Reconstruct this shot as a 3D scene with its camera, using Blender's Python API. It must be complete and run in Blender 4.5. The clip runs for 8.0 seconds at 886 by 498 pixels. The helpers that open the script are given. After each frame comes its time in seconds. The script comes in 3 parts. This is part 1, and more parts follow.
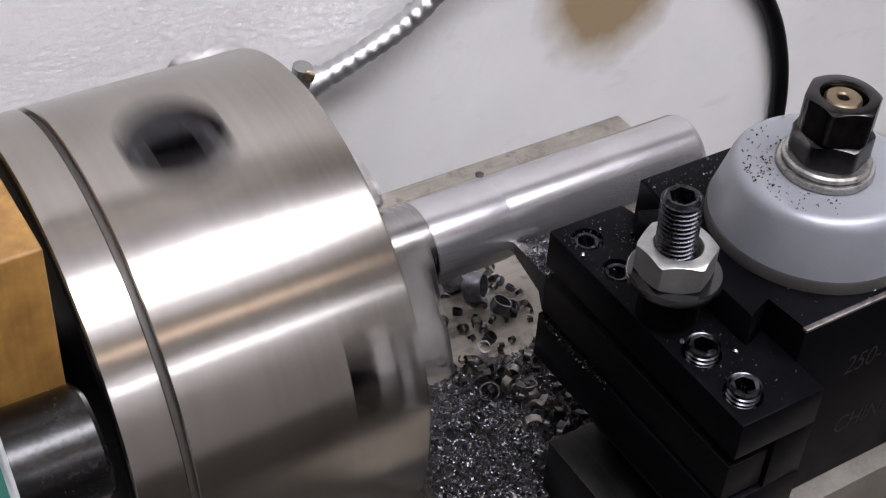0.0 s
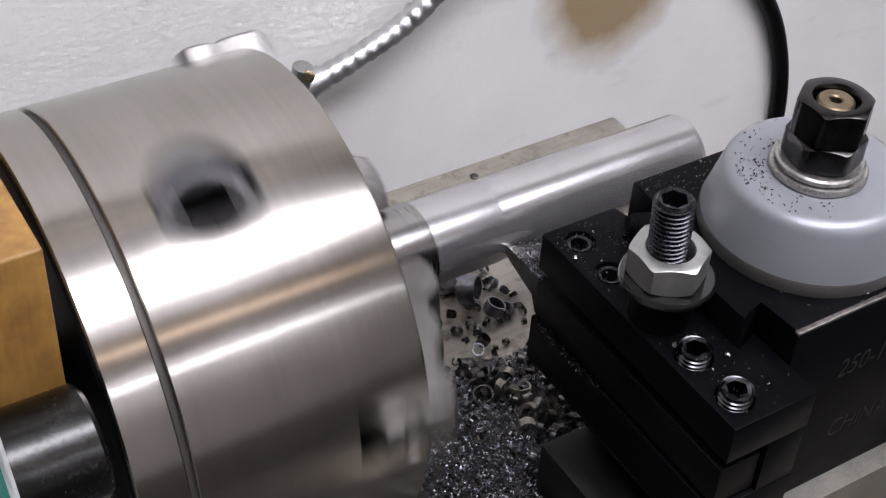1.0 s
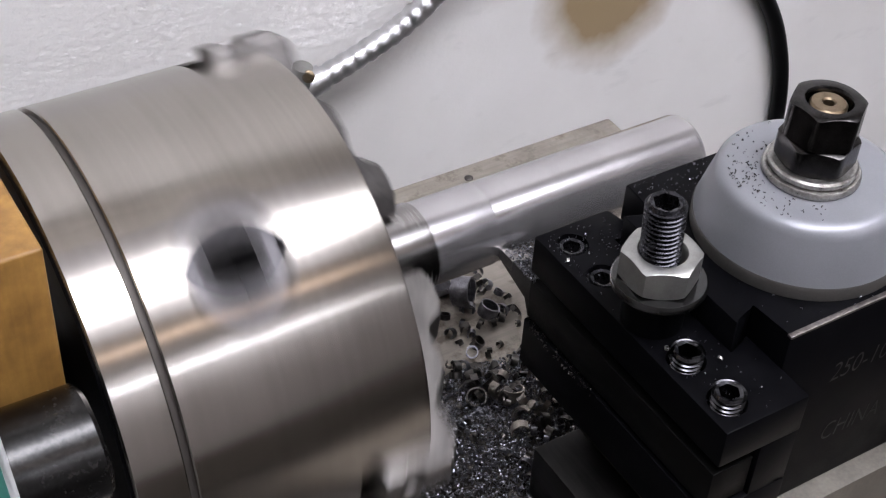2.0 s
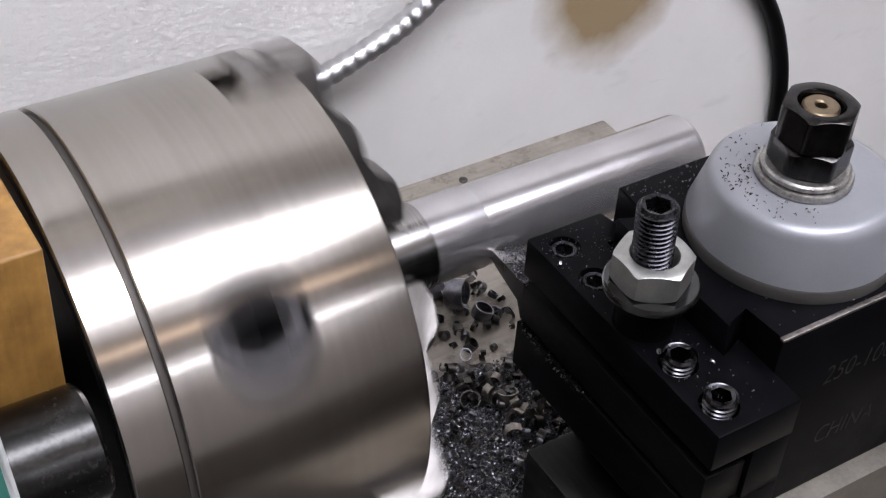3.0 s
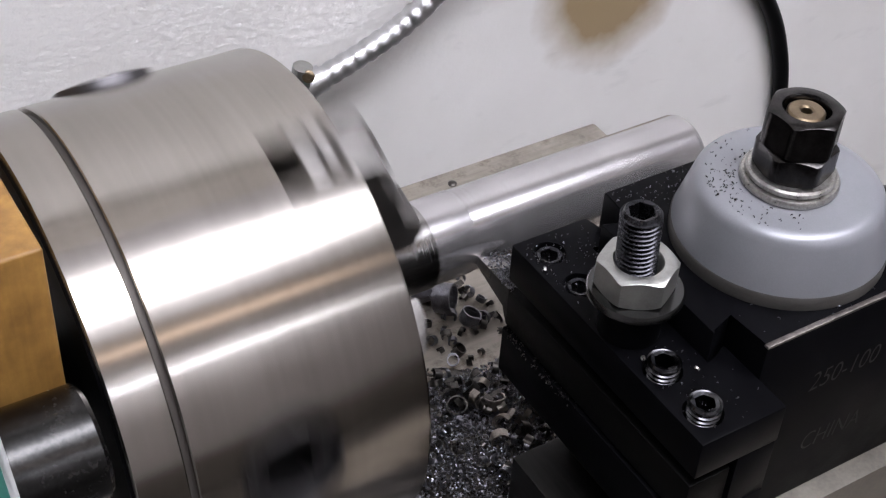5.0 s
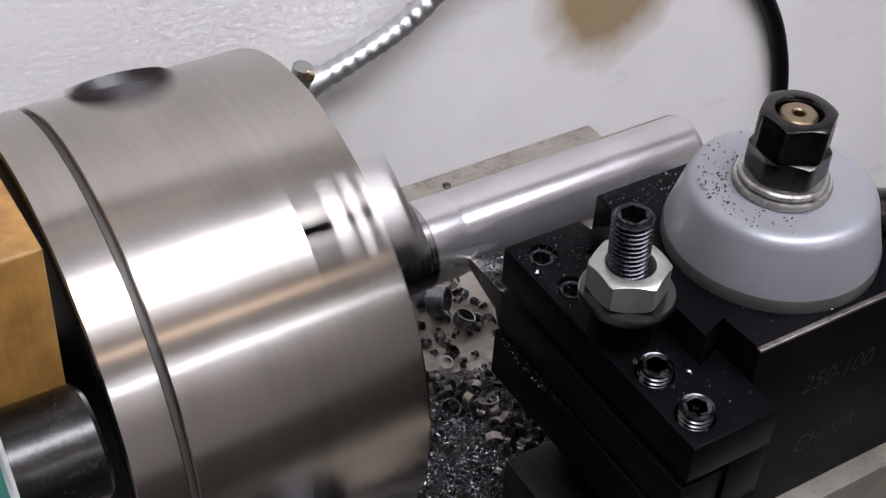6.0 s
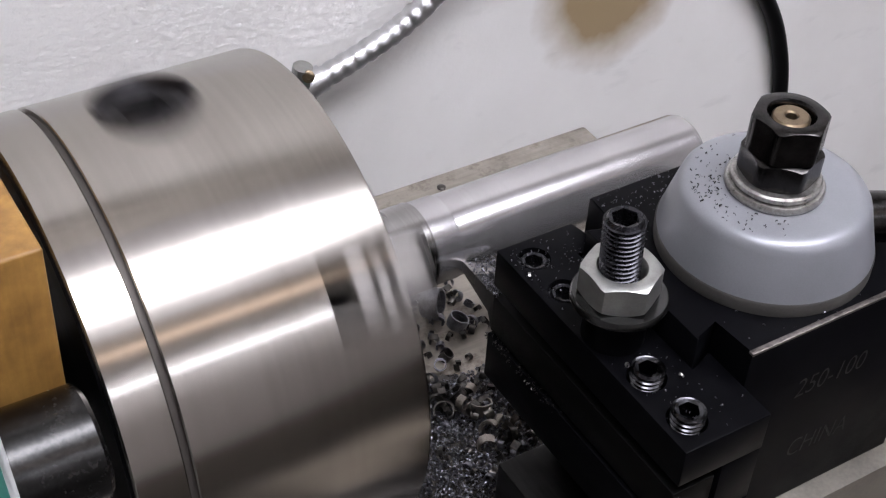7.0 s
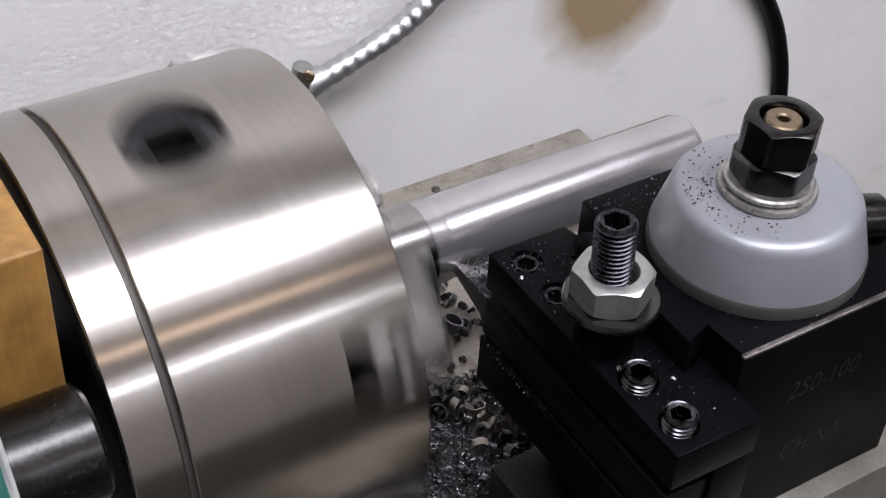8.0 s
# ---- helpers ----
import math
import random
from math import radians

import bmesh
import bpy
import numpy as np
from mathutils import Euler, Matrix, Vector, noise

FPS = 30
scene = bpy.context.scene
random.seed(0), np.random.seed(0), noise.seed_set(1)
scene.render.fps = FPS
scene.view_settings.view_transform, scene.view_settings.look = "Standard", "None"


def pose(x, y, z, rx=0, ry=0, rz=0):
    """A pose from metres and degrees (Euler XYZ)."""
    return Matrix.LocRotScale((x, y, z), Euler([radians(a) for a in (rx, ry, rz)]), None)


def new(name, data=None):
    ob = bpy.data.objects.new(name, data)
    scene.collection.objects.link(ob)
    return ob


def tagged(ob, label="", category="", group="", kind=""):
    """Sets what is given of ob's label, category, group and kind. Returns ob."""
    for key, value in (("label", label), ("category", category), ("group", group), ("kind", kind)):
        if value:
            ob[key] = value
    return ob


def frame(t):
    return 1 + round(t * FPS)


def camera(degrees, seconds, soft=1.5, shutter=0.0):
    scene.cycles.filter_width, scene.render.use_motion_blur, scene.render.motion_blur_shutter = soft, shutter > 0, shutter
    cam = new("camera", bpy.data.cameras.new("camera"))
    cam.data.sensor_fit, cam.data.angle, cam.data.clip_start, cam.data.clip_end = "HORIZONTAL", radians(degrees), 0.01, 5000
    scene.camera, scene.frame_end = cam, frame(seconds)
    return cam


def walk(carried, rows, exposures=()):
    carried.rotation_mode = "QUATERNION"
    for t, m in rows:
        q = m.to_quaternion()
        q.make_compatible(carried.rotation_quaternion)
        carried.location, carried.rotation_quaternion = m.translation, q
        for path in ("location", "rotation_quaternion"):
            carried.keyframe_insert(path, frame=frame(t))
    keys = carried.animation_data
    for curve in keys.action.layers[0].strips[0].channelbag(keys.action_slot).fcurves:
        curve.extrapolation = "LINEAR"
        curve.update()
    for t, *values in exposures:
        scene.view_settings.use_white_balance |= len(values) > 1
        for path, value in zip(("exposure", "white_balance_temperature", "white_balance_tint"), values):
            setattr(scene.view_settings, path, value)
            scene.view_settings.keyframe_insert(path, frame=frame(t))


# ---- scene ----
# ---------------------------------------------------------------- camera
cam = camera(34.317, 8.0, soft=1.2, shutter=0.22)
AXIS = 1.15          # height of the spindle axis above the floor, m
MM = 0.001


def P(x, y, z):
    """Machine coordinates (mm; x along the spindle, y away from the operator, z up from the axis) to metres."""
    return Vector((x * MM, y * MM, z * MM + AXIS))


EYE = Matrix(((0.853635, 0.306966, -0.420808), (-0.518326, 0.580400, -0.628072), (0.051440, 0.754260, 0.654558)))
stand = Matrix.Translation(P(-122.65, -244.42, 250.05)) @ EYE.to_4x4()
walk(cam, [(0, stand), (8, stand)])

# ---------------------------------------------------------------- light
world = bpy.data.worlds.new("room_air")
scene.world = world
world.use_nodes = True
world.node_tree.nodes["Background"].inputs[0].default_value = (0.9, 0.93, 1.0, 1)
world.node_tree.nodes["Background"].inputs[1].default_value = 0.02
scene.view_settings.exposure = 0.0
PANEL_POWER = 23.5
CEILING_FILL_POWER = 3.0
TUBE_POWER = 3.6
WARM_POWER = 0.45


# ---------------------------------------------------------------- materials
def material(name):
    m = bpy.data.materials.new(name)
    m.use_nodes = True
    return m, m.node_tree, m.node_tree.nodes["Principled BSDF"]


def mapped(tree, scale, stretch=(1, 1, 1)):
    tc = tree.nodes.new("ShaderNodeTexCoord")
    mp = tree.nodes.new("ShaderNodeMapping")
    mp.inputs["Scale"].default_value = [scale * s for s in stretch]
    tree.links.new(tc.outputs["Object"], mp.inputs["Vector"])
    return mp.outputs["Vector"]


def noise_tex(tree, scale, stretch=(1, 1, 1), detail=5, rough=0.6):
    n = tree.nodes.new("ShaderNodeTexNoise")
    n.inputs["Scale"].default_value = 1
    n.inputs["Detail"].default_value = detail
    n.inputs["Roughness"].default_value = rough
    tree.links.new(mapped(tree, scale, stretch), n.inputs["Vector"])
    return n.outputs["Fac"]


def ramp(tree, fac, stops):
    r = tree.nodes.new("ShaderNodeValToRGB")
    e = r.color_ramp.elements
    while len(e) < len(stops):
        e.new(0.5)
    for el, (pos, col) in zip(e, stops):
        el.position = pos
        el.color = (*col, 1) if len(col) == 3 else col
    tree.links.new(fac, r.inputs["Fac"])
    return r.outputs["Color"]


def blend(tree, fac, a, b, mode="MIX"):
    m = tree.nodes.new("ShaderNodeMix")
    m.data_type, m.blend_type = "RGBA", mode
    for val, sock in ((fac, m.inputs[0]), (a, m.inputs[6]), (b, m.inputs[7])):
        if isinstance(val, (int, float)):
            sock.default_value = val
        elif isinstance(val, tuple):
            sock.default_value = (*val, 1)
        else:
            tree.links.new(val, sock)
    return m.outputs[2]


def scaled(tree, fac, low, high, a=0.0, b=1.0):
    r = tree.nodes.new("ShaderNodeMapRange")
    r.inputs[1].default_value, r.inputs[2].default_value = a, b
    r.inputs[3].default_value, r.inputs[4].default_value = low, high
    tree.links.new(fac, r.inputs[0])
    return r.outputs[0]


def bump(tree, bsdf, height, strength, distance):
    b = tree.nodes.new("ShaderNodeBump")
    b.inputs["Strength"].default_value = strength
    b.inputs["Distance"].default_value = distance
    tree.links.new(height, b.inputs["Height"])
    tree.links.new(b.outputs["Normal"], bsdf.inputs["Normal"])


def surface(name, dark, light, rough=(0.4, 0.6), metal=0.0, scale=60, grain=600, stretch=(1, 1, 1), relief=0.06, depth=0.00006, aniso=0.0,
            specular=0.5, grain_mix=0.35, turned=False, mottle=0.0):
    """Two-scale surface: blotches of `scale` and grain of `grain` per metre between two colours."""
    m, tree, bsdf = material(name)
    big = noise_tex(tree, scale, (1, 0, 0) if turned else (1, 1, 1))
    fine = noise_tex(tree, grain, stretch, detail=3)
    both = blend(tree, grain_mix, big, fine)
    if mottle:
        both = blend(tree, mottle, both, noise_tex(tree, 24, detail=6, rough=0.65))
    tree.links.new(ramp(tree, both, [(0.3, dark), (0.7, light)]), bsdf.inputs["Base Color"])
    tree.links.new(scaled(tree, both, rough[0], rough[1], 0.3, 0.7), bsdf.inputs["Roughness"])
    bsdf.inputs["Metallic"].default_value = metal
    bsdf.inputs["Specular IOR Level"].default_value = specular
    if relief:
        bump(tree, bsdf, fine, relief, depth)
    if aniso:
        bsdf.inputs["Anisotropic"].default_value = aniso
        bsdf.inputs["Anisotropic Rotation"].default_value = 0.25
        t = tree.nodes.new("ShaderNodeTangent")
        t.direction_type, t.axis = "RADIAL", "X"
        tree.links.new(t.outputs[0], bsdf.inputs["Tangent"])
    return m


M_CHUCK = surface("turned_steel", (0.264, 0.242, 0.213), (0.438, 0.41, 0.378), (0.2, 0.27), 1.0, 60, 600, (1, 0, 0), 0, 0, 0.9, grain_mix=0.4, turned=True, mottle=0.5)
M_GROOVE = surface("groove_steel", (0.05, 0.045, 0.041), (0.085, 0.077, 0.071), (0.45, 0.65), 0.5, 40, 900, specular=0.15)
M_SHAFT = surface("oily_shaft_steel", (0.02, 0.02, 0.02), (0.055, 0.054, 0.053), (0.2, 0.32), 0.95, 60, 900)
# the black shade behind the chuck is put into this colour
M_BACK = surface("shade_black_iron", (0.001, 0.001, 0.0012), (0.004, 0.004, 0.0045), (0.3, 0.5), 0.0, 60, 500, specular=0.08)
M_JAW = surface("hardened_jaw_steel", (0.12, 0.114, 0.11), (0.29, 0.278, 0.268), (0.32, 0.5), 1.0, 160, 900)
# near-black, so the shade inside the key socket is in the colour
M_HOLE = surface("hole_shade_steel", (0.010, 0.0095, 0.0098), (0.028, 0.027, 0.0275), (0.42, 0.6), 0.95, 100, 800)
# darker than the chuck steel: the dish's shade is put into the colour
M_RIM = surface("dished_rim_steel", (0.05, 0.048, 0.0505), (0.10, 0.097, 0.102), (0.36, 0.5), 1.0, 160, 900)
M_WORK = surface("machined_bar_steel", (0.42, 0.407, 0.412), (0.56, 0.545, 0.55), (0.18, 0.26), 0.87, 60, 1200, (1, 0, 0), 0, 0, 0.6, grain_mix=0.4, turned=True)
M_SKIN = surface("first_cut_steel", (0.47, 0.458, 0.466), (0.57, 0.556, 0.564), (0.22, 0.3), 0.9, 60, 900, (1, 0, 0), 0, 0, 0.6, grain_mix=0.4, turned=True)
M_STUB = surface("dull_bar_steel", (0.22, 0.212, 0.206), (0.36, 0.35, 0.342), (0.18, 0.3), 1.0, 80, 1500, (1, 0.03, 0.03), 0.1, 0.00006, 0.4)
M_BLACK = surface("black_oxide_steel", (0.0009, 0.0009, 0.0012), (0.0034, 0.0034, 0.0043), (0.3, 0.44), 0.0, 120, 1800, relief=0.08, depth=0.00008, specular=0.03)
M_NUTBLACK = surface("black_oxide_nut", (0.014, 0.0133, 0.013), (0.06, 0.057, 0.056), (0.14, 0.28), 1.0, 300, 1800)
M_COLLAR = surface("black_oxide_collar", (0.001, 0.001, 0.001), (0.004, 0.0039, 0.0038), (0.14, 0.26), 0.0, 200, 1800, specular=0.6)
M_STUD = surface("blackened_stud_steel", (0.016, 0.016, 0.019), (0.045, 0.045, 0.051), (0.2, 0.34), 0.9, 300, 2000)
M_SCREW = surface("dark_set_screw_steel", (0.03, 0.03, 0.033), (0.10, 0.10, 0.107), (0.14, 0.26), 1.0, 300, 2000)
M_ZINC = surface("zinc_plated_steel", (0.27, 0.272, 0.258), (0.40, 0.402, 0.382), (0.3, 0.46), 0.9, 250, 2200)
M_WASHER = surface("washer_steel", (0.18, 0.172, 0.16), (0.52, 0.51, 0.485), (0.22, 0.5), 0.95, 500, 1500, relief=0.4, depth=0.00015)
M_BRASS = surface("brass_pin", (0.14, 0.105, 0.068), (0.25, 0.195, 0.13), (0.28, 0.42), 0.95, 300, 1800)
M_HUB = surface("satin_anodised_hub", (0.182, 0.186, 0.203), (0.232, 0.237, 0.258), (0.32, 0.46), 0.35, 40, 2600, relief=0.08, depth=0.00005)
M_HUBRING = surface("hub_base_ring", (0.055, 0.052, 0.049), (0.09, 0.086, 0.08), (0.4, 0.55), 0.5, 60, 1500)
# one tool steel in two colours: shaded in the holder, lit at the nose
M_TOOL = surface("shaded_tool_steel", (0.0008, 0.0008, 0.0008), (0.004, 0.0038, 0.0036), (0.35, 0.55), 0.0, 150, 1200, specular=0.06)
M_NOSE = surface("lit_tool_steel", (0.02, 0.019, 0.0185), (0.07, 0.067, 0.064), (0.35, 0.55), 0.4, 250, 1200, specular=0.2)
M_EDGE = surface("worn_bright_edge", (0.06, 0.054, 0.051), (0.25, 0.22, 0.208), (0.35, 0.5), 0.9, 300, 1500)
M_COMPOUND = surface("dark_cast_iron", (0.004, 0.0039, 0.0037), (0.022, 0.021, 0.02), (0.3, 0.5), 0.6, 60, 900, (1, 0.1, 1), relief=0.3, depth=0.0001, grain_mix=0.5)
M_CHIP = surface("steel_swarf", (0.07, 0.07, 0.08), (0.29, 0.29, 0.32), (0.25, 0.42), 1.0, 400, 3000)
M_FLAKE = surface("bright_flake_steel", (0.3, 0.295, 0.28), (0.5, 0.49, 0.47), (0.35, 0.5), 0.9, 400, 3000)
M_CHIPDARK = surface("blued_swarf", (0.022, 0.02, 0.019), (0.12, 0.112, 0.104), (0.25, 0.45), 0.95, 300, 3000)
M_CHIPTAN = surface("straw_tinted_swarf", (0.13, 0.115, 0.1), (0.36, 0.325, 0.29), (0.25, 0.4), 0.9, 300, 3000)
M_CONDUIT = surface("stainless_armour", (0.5, 0.5, 0.51), (0.66, 0.66, 0.67), (0.3, 0.42), 1.0, 120, 900)
M_RUBBER = surface("black_rubber", (0.001, 0.001, 0.0012), (0.003, 0.003, 0.0035), (0.35, 0.5), 0.0, 90, 1200, specular=0.1)
M_GREEN = surface("green_machine_paint", (0.012, 0.07, 0.055), (0.02, 0.10, 0.08), (0.3, 0.45), 0.0, 30, 700)
M_CREAM = surface("cream_machine_paint", (0.62, 0.62, 0.60), (0.72, 0.72, 0.70), (0.25, 0.4), 0.0, 30, 700)
M_TRIM = surface("pale_grey_paint", (0.26, 0.27, 0.265), (0.34, 0.35, 0.345), (0.35, 0.5), 0.0, 60, 700)
M_PLAIN = surface("painted_room_wall", (0.68, 0.66, 0.66), (0.77, 0.75, 0.75), (0.7, 0.85), 0.0, 4, 300, relief=0.1)
M_DARK_BAND = surface("reflected_dark_band", (0.18, 0.165, 0.15), (0.25, 0.23, 0.21), (0.4, 0.6), 0.0, 6, 200)
M_CEIL = surface("white_ceiling_paint", (0.70, 0.68, 0.67), (0.78, 0.76, 0.75), (0.8, 0.9), 0.0, 4, 300)
M_FLOOR = surface("concrete_floor", (0.10, 0.094, 0.088), (0.16, 0.15, 0.142), (0.6, 0.8), 0.0, 5, 200)
M_BENCH = surface("grey_bench_board", (0.05, 0.046, 0.043), (0.09, 0.084, 0.08), (0.5, 0.65), 0.0, 12, 200, (0.1, 1, 1))
M_TAN = surface("worn_tan_slide_iron", (0.052, 0.046, 0.038), (0.135, 0.122, 0.10), (0.4, 0.6), 0.25, 70, 900)


def rough_plaster():
    m, tree, bsdf = material("rough_white_plaster")
    big = noise_tex(tree, 9, detail=4)
    lumps = noise_tex(tree, 210, (1, 1, 1.5), detail=4, rough=0.5)
    base = ramp(tree, big, [(0.3, (0.655, 0.64, 0.622)), (0.7, (0.735, 0.722, 0.706))])
    smudge = ramp(tree, noise_tex(tree, 22, (1, 1, 3), detail=4), [(0.60, (1, 1, 1)), (0.74, (0.80, 0.80, 0.80))])
    clean = blend(tree, 0.6, base, smudge, "MULTIPLY")
    # brown patch with a soft ragged rim, painted into the wall colour
    tc = tree.nodes.new("ShaderNodeTexCoord")
    mp = tree.nodes.new("ShaderNodeMapping")
    mp.vector_type = "TEXTURE"
    mp.inputs["Location"].default_value = (0.285, 0.23, -0.108)
    mp.inputs["Rotation"].default_value = (0, radians(12), 0)
    mp.inputs["Scale"].default_value = (0.052, 0.2, 0.056)
    g = tree.nodes.new("ShaderNodeTexGradient")
    g.gradient_type = "SPHERICAL"
    tree.links.new(tc.outputs["Object"], mp.inputs["Vector"])
    tree.links.new(mp.outputs["Vector"], g.inputs["Vector"])
    mask = blend(tree, 0.25, g.outputs["Fac"], noise_tex(tree, 40, detail=3))
    soft = ramp(tree, mask, [(0.18, (0, 0, 0)), (0.5, (0.95, 0.95, 0.95))])
    tree.links.new(blend(tree, soft, clean, (0.25, 0.175, 0.085)), bsdf.inputs["Base Color"])
    bsdf.inputs["Roughness"].default_value = 0.8
    # rough float marks fade into a smoother coat along the wall
    sep = tree.nodes.new("ShaderNodeSeparateXYZ")
    tree.links.new(tc.outputs["Object"], sep.inputs[0])
    fade = scaled(tree, sep.outputs[0], 1.0, 0.12, 0.06, 0.24)
    mul = tree.nodes.new("ShaderNodeMath")
    mul.operation = "MULTIPLY"
    tree.links.new(lumps, mul.inputs[0])
    tree.links.new(fade, mul.inputs[1])
    bump(tree, bsdf, mul.outputs[0], 0.32, 0.002)
    return m


def wood():
    m, tree, bsdf = material("ochre_varnished_wood")
    grain = noise_tex(tree, 120, (1, 1, 0.12), detail=6)
    tone = noise_tex(tree, 90, detail=6)
    a = ramp(tree, grain, [(0.32, (0.20, 0.10, 0.021)), (0.7, (0.39, 0.215, 0.054))])
    b = ramp(tree, tone, [(0.38, (1, 1, 1)), (0.66, (0.6, 0.56, 0.50))])
    tree.links.new(blend(tree, 1.0, a, b, "MULTIPLY"), bsdf.inputs["Base Color"])
    bsdf.inputs["Roughness"].default_value = 0.5
    bump(tree, bsdf, grain, 0.15, 0.0003)
    return m


def glowing(name, colour, strength):
    m, tree, bsdf = material(name)
    bsdf.inputs["Base Color"].default_value = (*colour, 1)
    bsdf.inputs["Emission Color"].default_value = (*colour, 1)
    bsdf.inputs["Emission Strength"].default_value = strength
    return m


def stained_slide():
    """Ground cast iron with brown oil stains and rubbed pale patches."""
    m, tree, bsdf = material("oil_stained_slide_iron")
    tone = ramp(tree, noise_tex(tree, 45, detail=5), [(0.3, (0.18, 0.16, 0.135)), (0.7, (0.31, 0.28, 0.24))])
    oil = ramp(tree, noise_tex(tree, 130, detail=6, rough=0.7), [(0.51, (1.0, 1.0, 1.0)), (0.66, (0.42, 0.37, 0.32))])
    scratch = ramp(tree, noise_tex(tree, 700, (0.06, 1, 1), detail=3), [(0.35, (0.86, 0.86, 0.86)), (0.7, (1.08, 1.08, 1.08))])
    both = blend(tree, 1.0, tone, oil, "MULTIPLY")
    tree.links.new(blend(tree, 1.0, both, scratch, "MULTIPLY"), bsdf.inputs["Base Color"])
    tree.links.new(scaled(tree, noise_tex(tree, 130, detail=6, rough=0.7), 0.55, 0.28, 0.4, 0.6), bsdf.inputs["Roughness"])
    bsdf.inputs["Metallic"].default_value = 0.3
    bump(tree, bsdf, noise_tex(tree, 900, detail=3), 0.1, 0.00006)
    return m


M_SLIDE = stained_slide()
M_PLASTER, M_WOOD = rough_plaster(), wood()


# ---------------------------------------------------------------- mesh helpers (millimetres in, metres out)
def mesh_of(name, bm, mat, smooth=40):
    bmesh.ops.recalc_face_normals(bm, faces=bm.faces)
    me = bpy.data.meshes.new(name)
    for f in bm.faces:
        f.smooth = True
    for e in bm.edges:
        if len(e.link_faces) == 2 and e.calc_face_angle(0) > radians(smooth):
            e.smooth = False
    bm.to_mesh(me)
    bm.free()
    me.materials.append(mat)
    return me


def part(name, bm, mat, parent, label="", at=None, smooth=40):
    ob = new(name, mesh_of(name, bm, mat, smooth))
    ob.parent = parent
    if at is not None:
        ob.matrix_basis = at
    return tagged(ob, label)


def thing(name, label, category, at=(0, 0, 0), group="", kind=""):
    ob = new(name)
    ob.empty_display_size = 0.01
    ob.location = P(*at)
    return tagged(ob, label, category, group, kind)


def solid(name, bm, mat, label, category, at=(0, 0, 0), group="", kind="", smooth=40):
    ob = new(name, mesh_of(name, bm, mat, smooth))
    ob.location = P(*at)
    return tagged(ob, label, category, group, kind)


def box(x0, x1, y0, y1, z0, z1, bev=0.0, seg=2, bm=None):
    own = bm is None
    bm = bmesh.new() if own else bm
    vs = [bm.verts.new((x * MM, y * MM, z * MM)) for x in (x0, x1) for y in (y0, y1) for z in (z0, z1)]
    fs = [bm.faces.new([vs[i] for i in q]) for q in ((0, 1, 3, 2), (4, 6, 7, 5), (0, 4, 5, 1), (2, 3, 7, 6), (0, 2, 6, 4), (1, 5, 7, 3))]
    if bev:
        es = {e for f in fs for e in f.edges}
        bmesh.ops.bevel(bm, geom=list(es), offset=bev * MM, segments=seg, profile=0.5, affect="EDGES")
    return bm


def lathe(profile, axis="Z", n=64, closed=False, bm=None):
    """Spins a profile of (radius, height) in mm round an axis; radius 0 closes it."""
    bm = bmesh.new() if bm is None else bm
    rings = []
    for r, h in profile:
        if r < 1e-6:
            ring = [bm.verts.new((h * MM, 0, 0) if axis == "X" else (0, 0, h * MM))]
        else:
            ring = []
            for i in range(n):
                a = 2 * math.pi * i / n
                c, s = r * MM * math.cos(a), r * MM * math.sin(a)
                ring.append(bm.verts.new((h * MM, c, s) if axis == "X" else (c, s, h * MM)))
        rings.append(ring)
    pairs = list(zip(rings, rings[1:]))
    if closed:
        pairs.append((rings[-1], rings[0]))
    for a, b in pairs:
        for i in range(n):
            j = (i + 1) % n
            if len(a) == 1 and len(b) == 1:
                continue
            if len(a) == 1:
                bm.faces.new((a[0], b[i], b[j]))
            elif len(b) == 1:
                bm.faces.new((a[i], b[0], a[j]))
            else:
                bm.faces.new((a[i], b[i], b[j], a[j]))
    return bm


def prism(points, z0, z1, bev=0.0, seg=2):
    """An outline in x, y (mm) drawn up from z0 to z1."""
    bm = bmesh.new()
    lo = [bm.verts.new((x * MM, y * MM, z0 * MM)) for x, y in points]
    hi = [bm.verts.new((x * MM, y * MM, z1 * MM)) for x, y in points]
    bm.faces.new(lo[::-1])
    bm.faces.new(hi)
    n = len(points)
    for i in range(n):
        j = (i + 1) % n
        bm.faces.new((lo[i], lo[j], hi[j], hi[i]))
    if bev:
        bmesh.ops.bevel(bm, geom=list(bm.edges), offset=bev * MM, segments=seg, profile=0.5, affect="EDGES")
    return bm


def hexagon(af, turn=0.0):
    r = af / math.sqrt(3)
    return [(r * math.cos(radians(turn + 60 * i)), r * math.sin(radians(turn + 60 * i))) for i in range(6)]


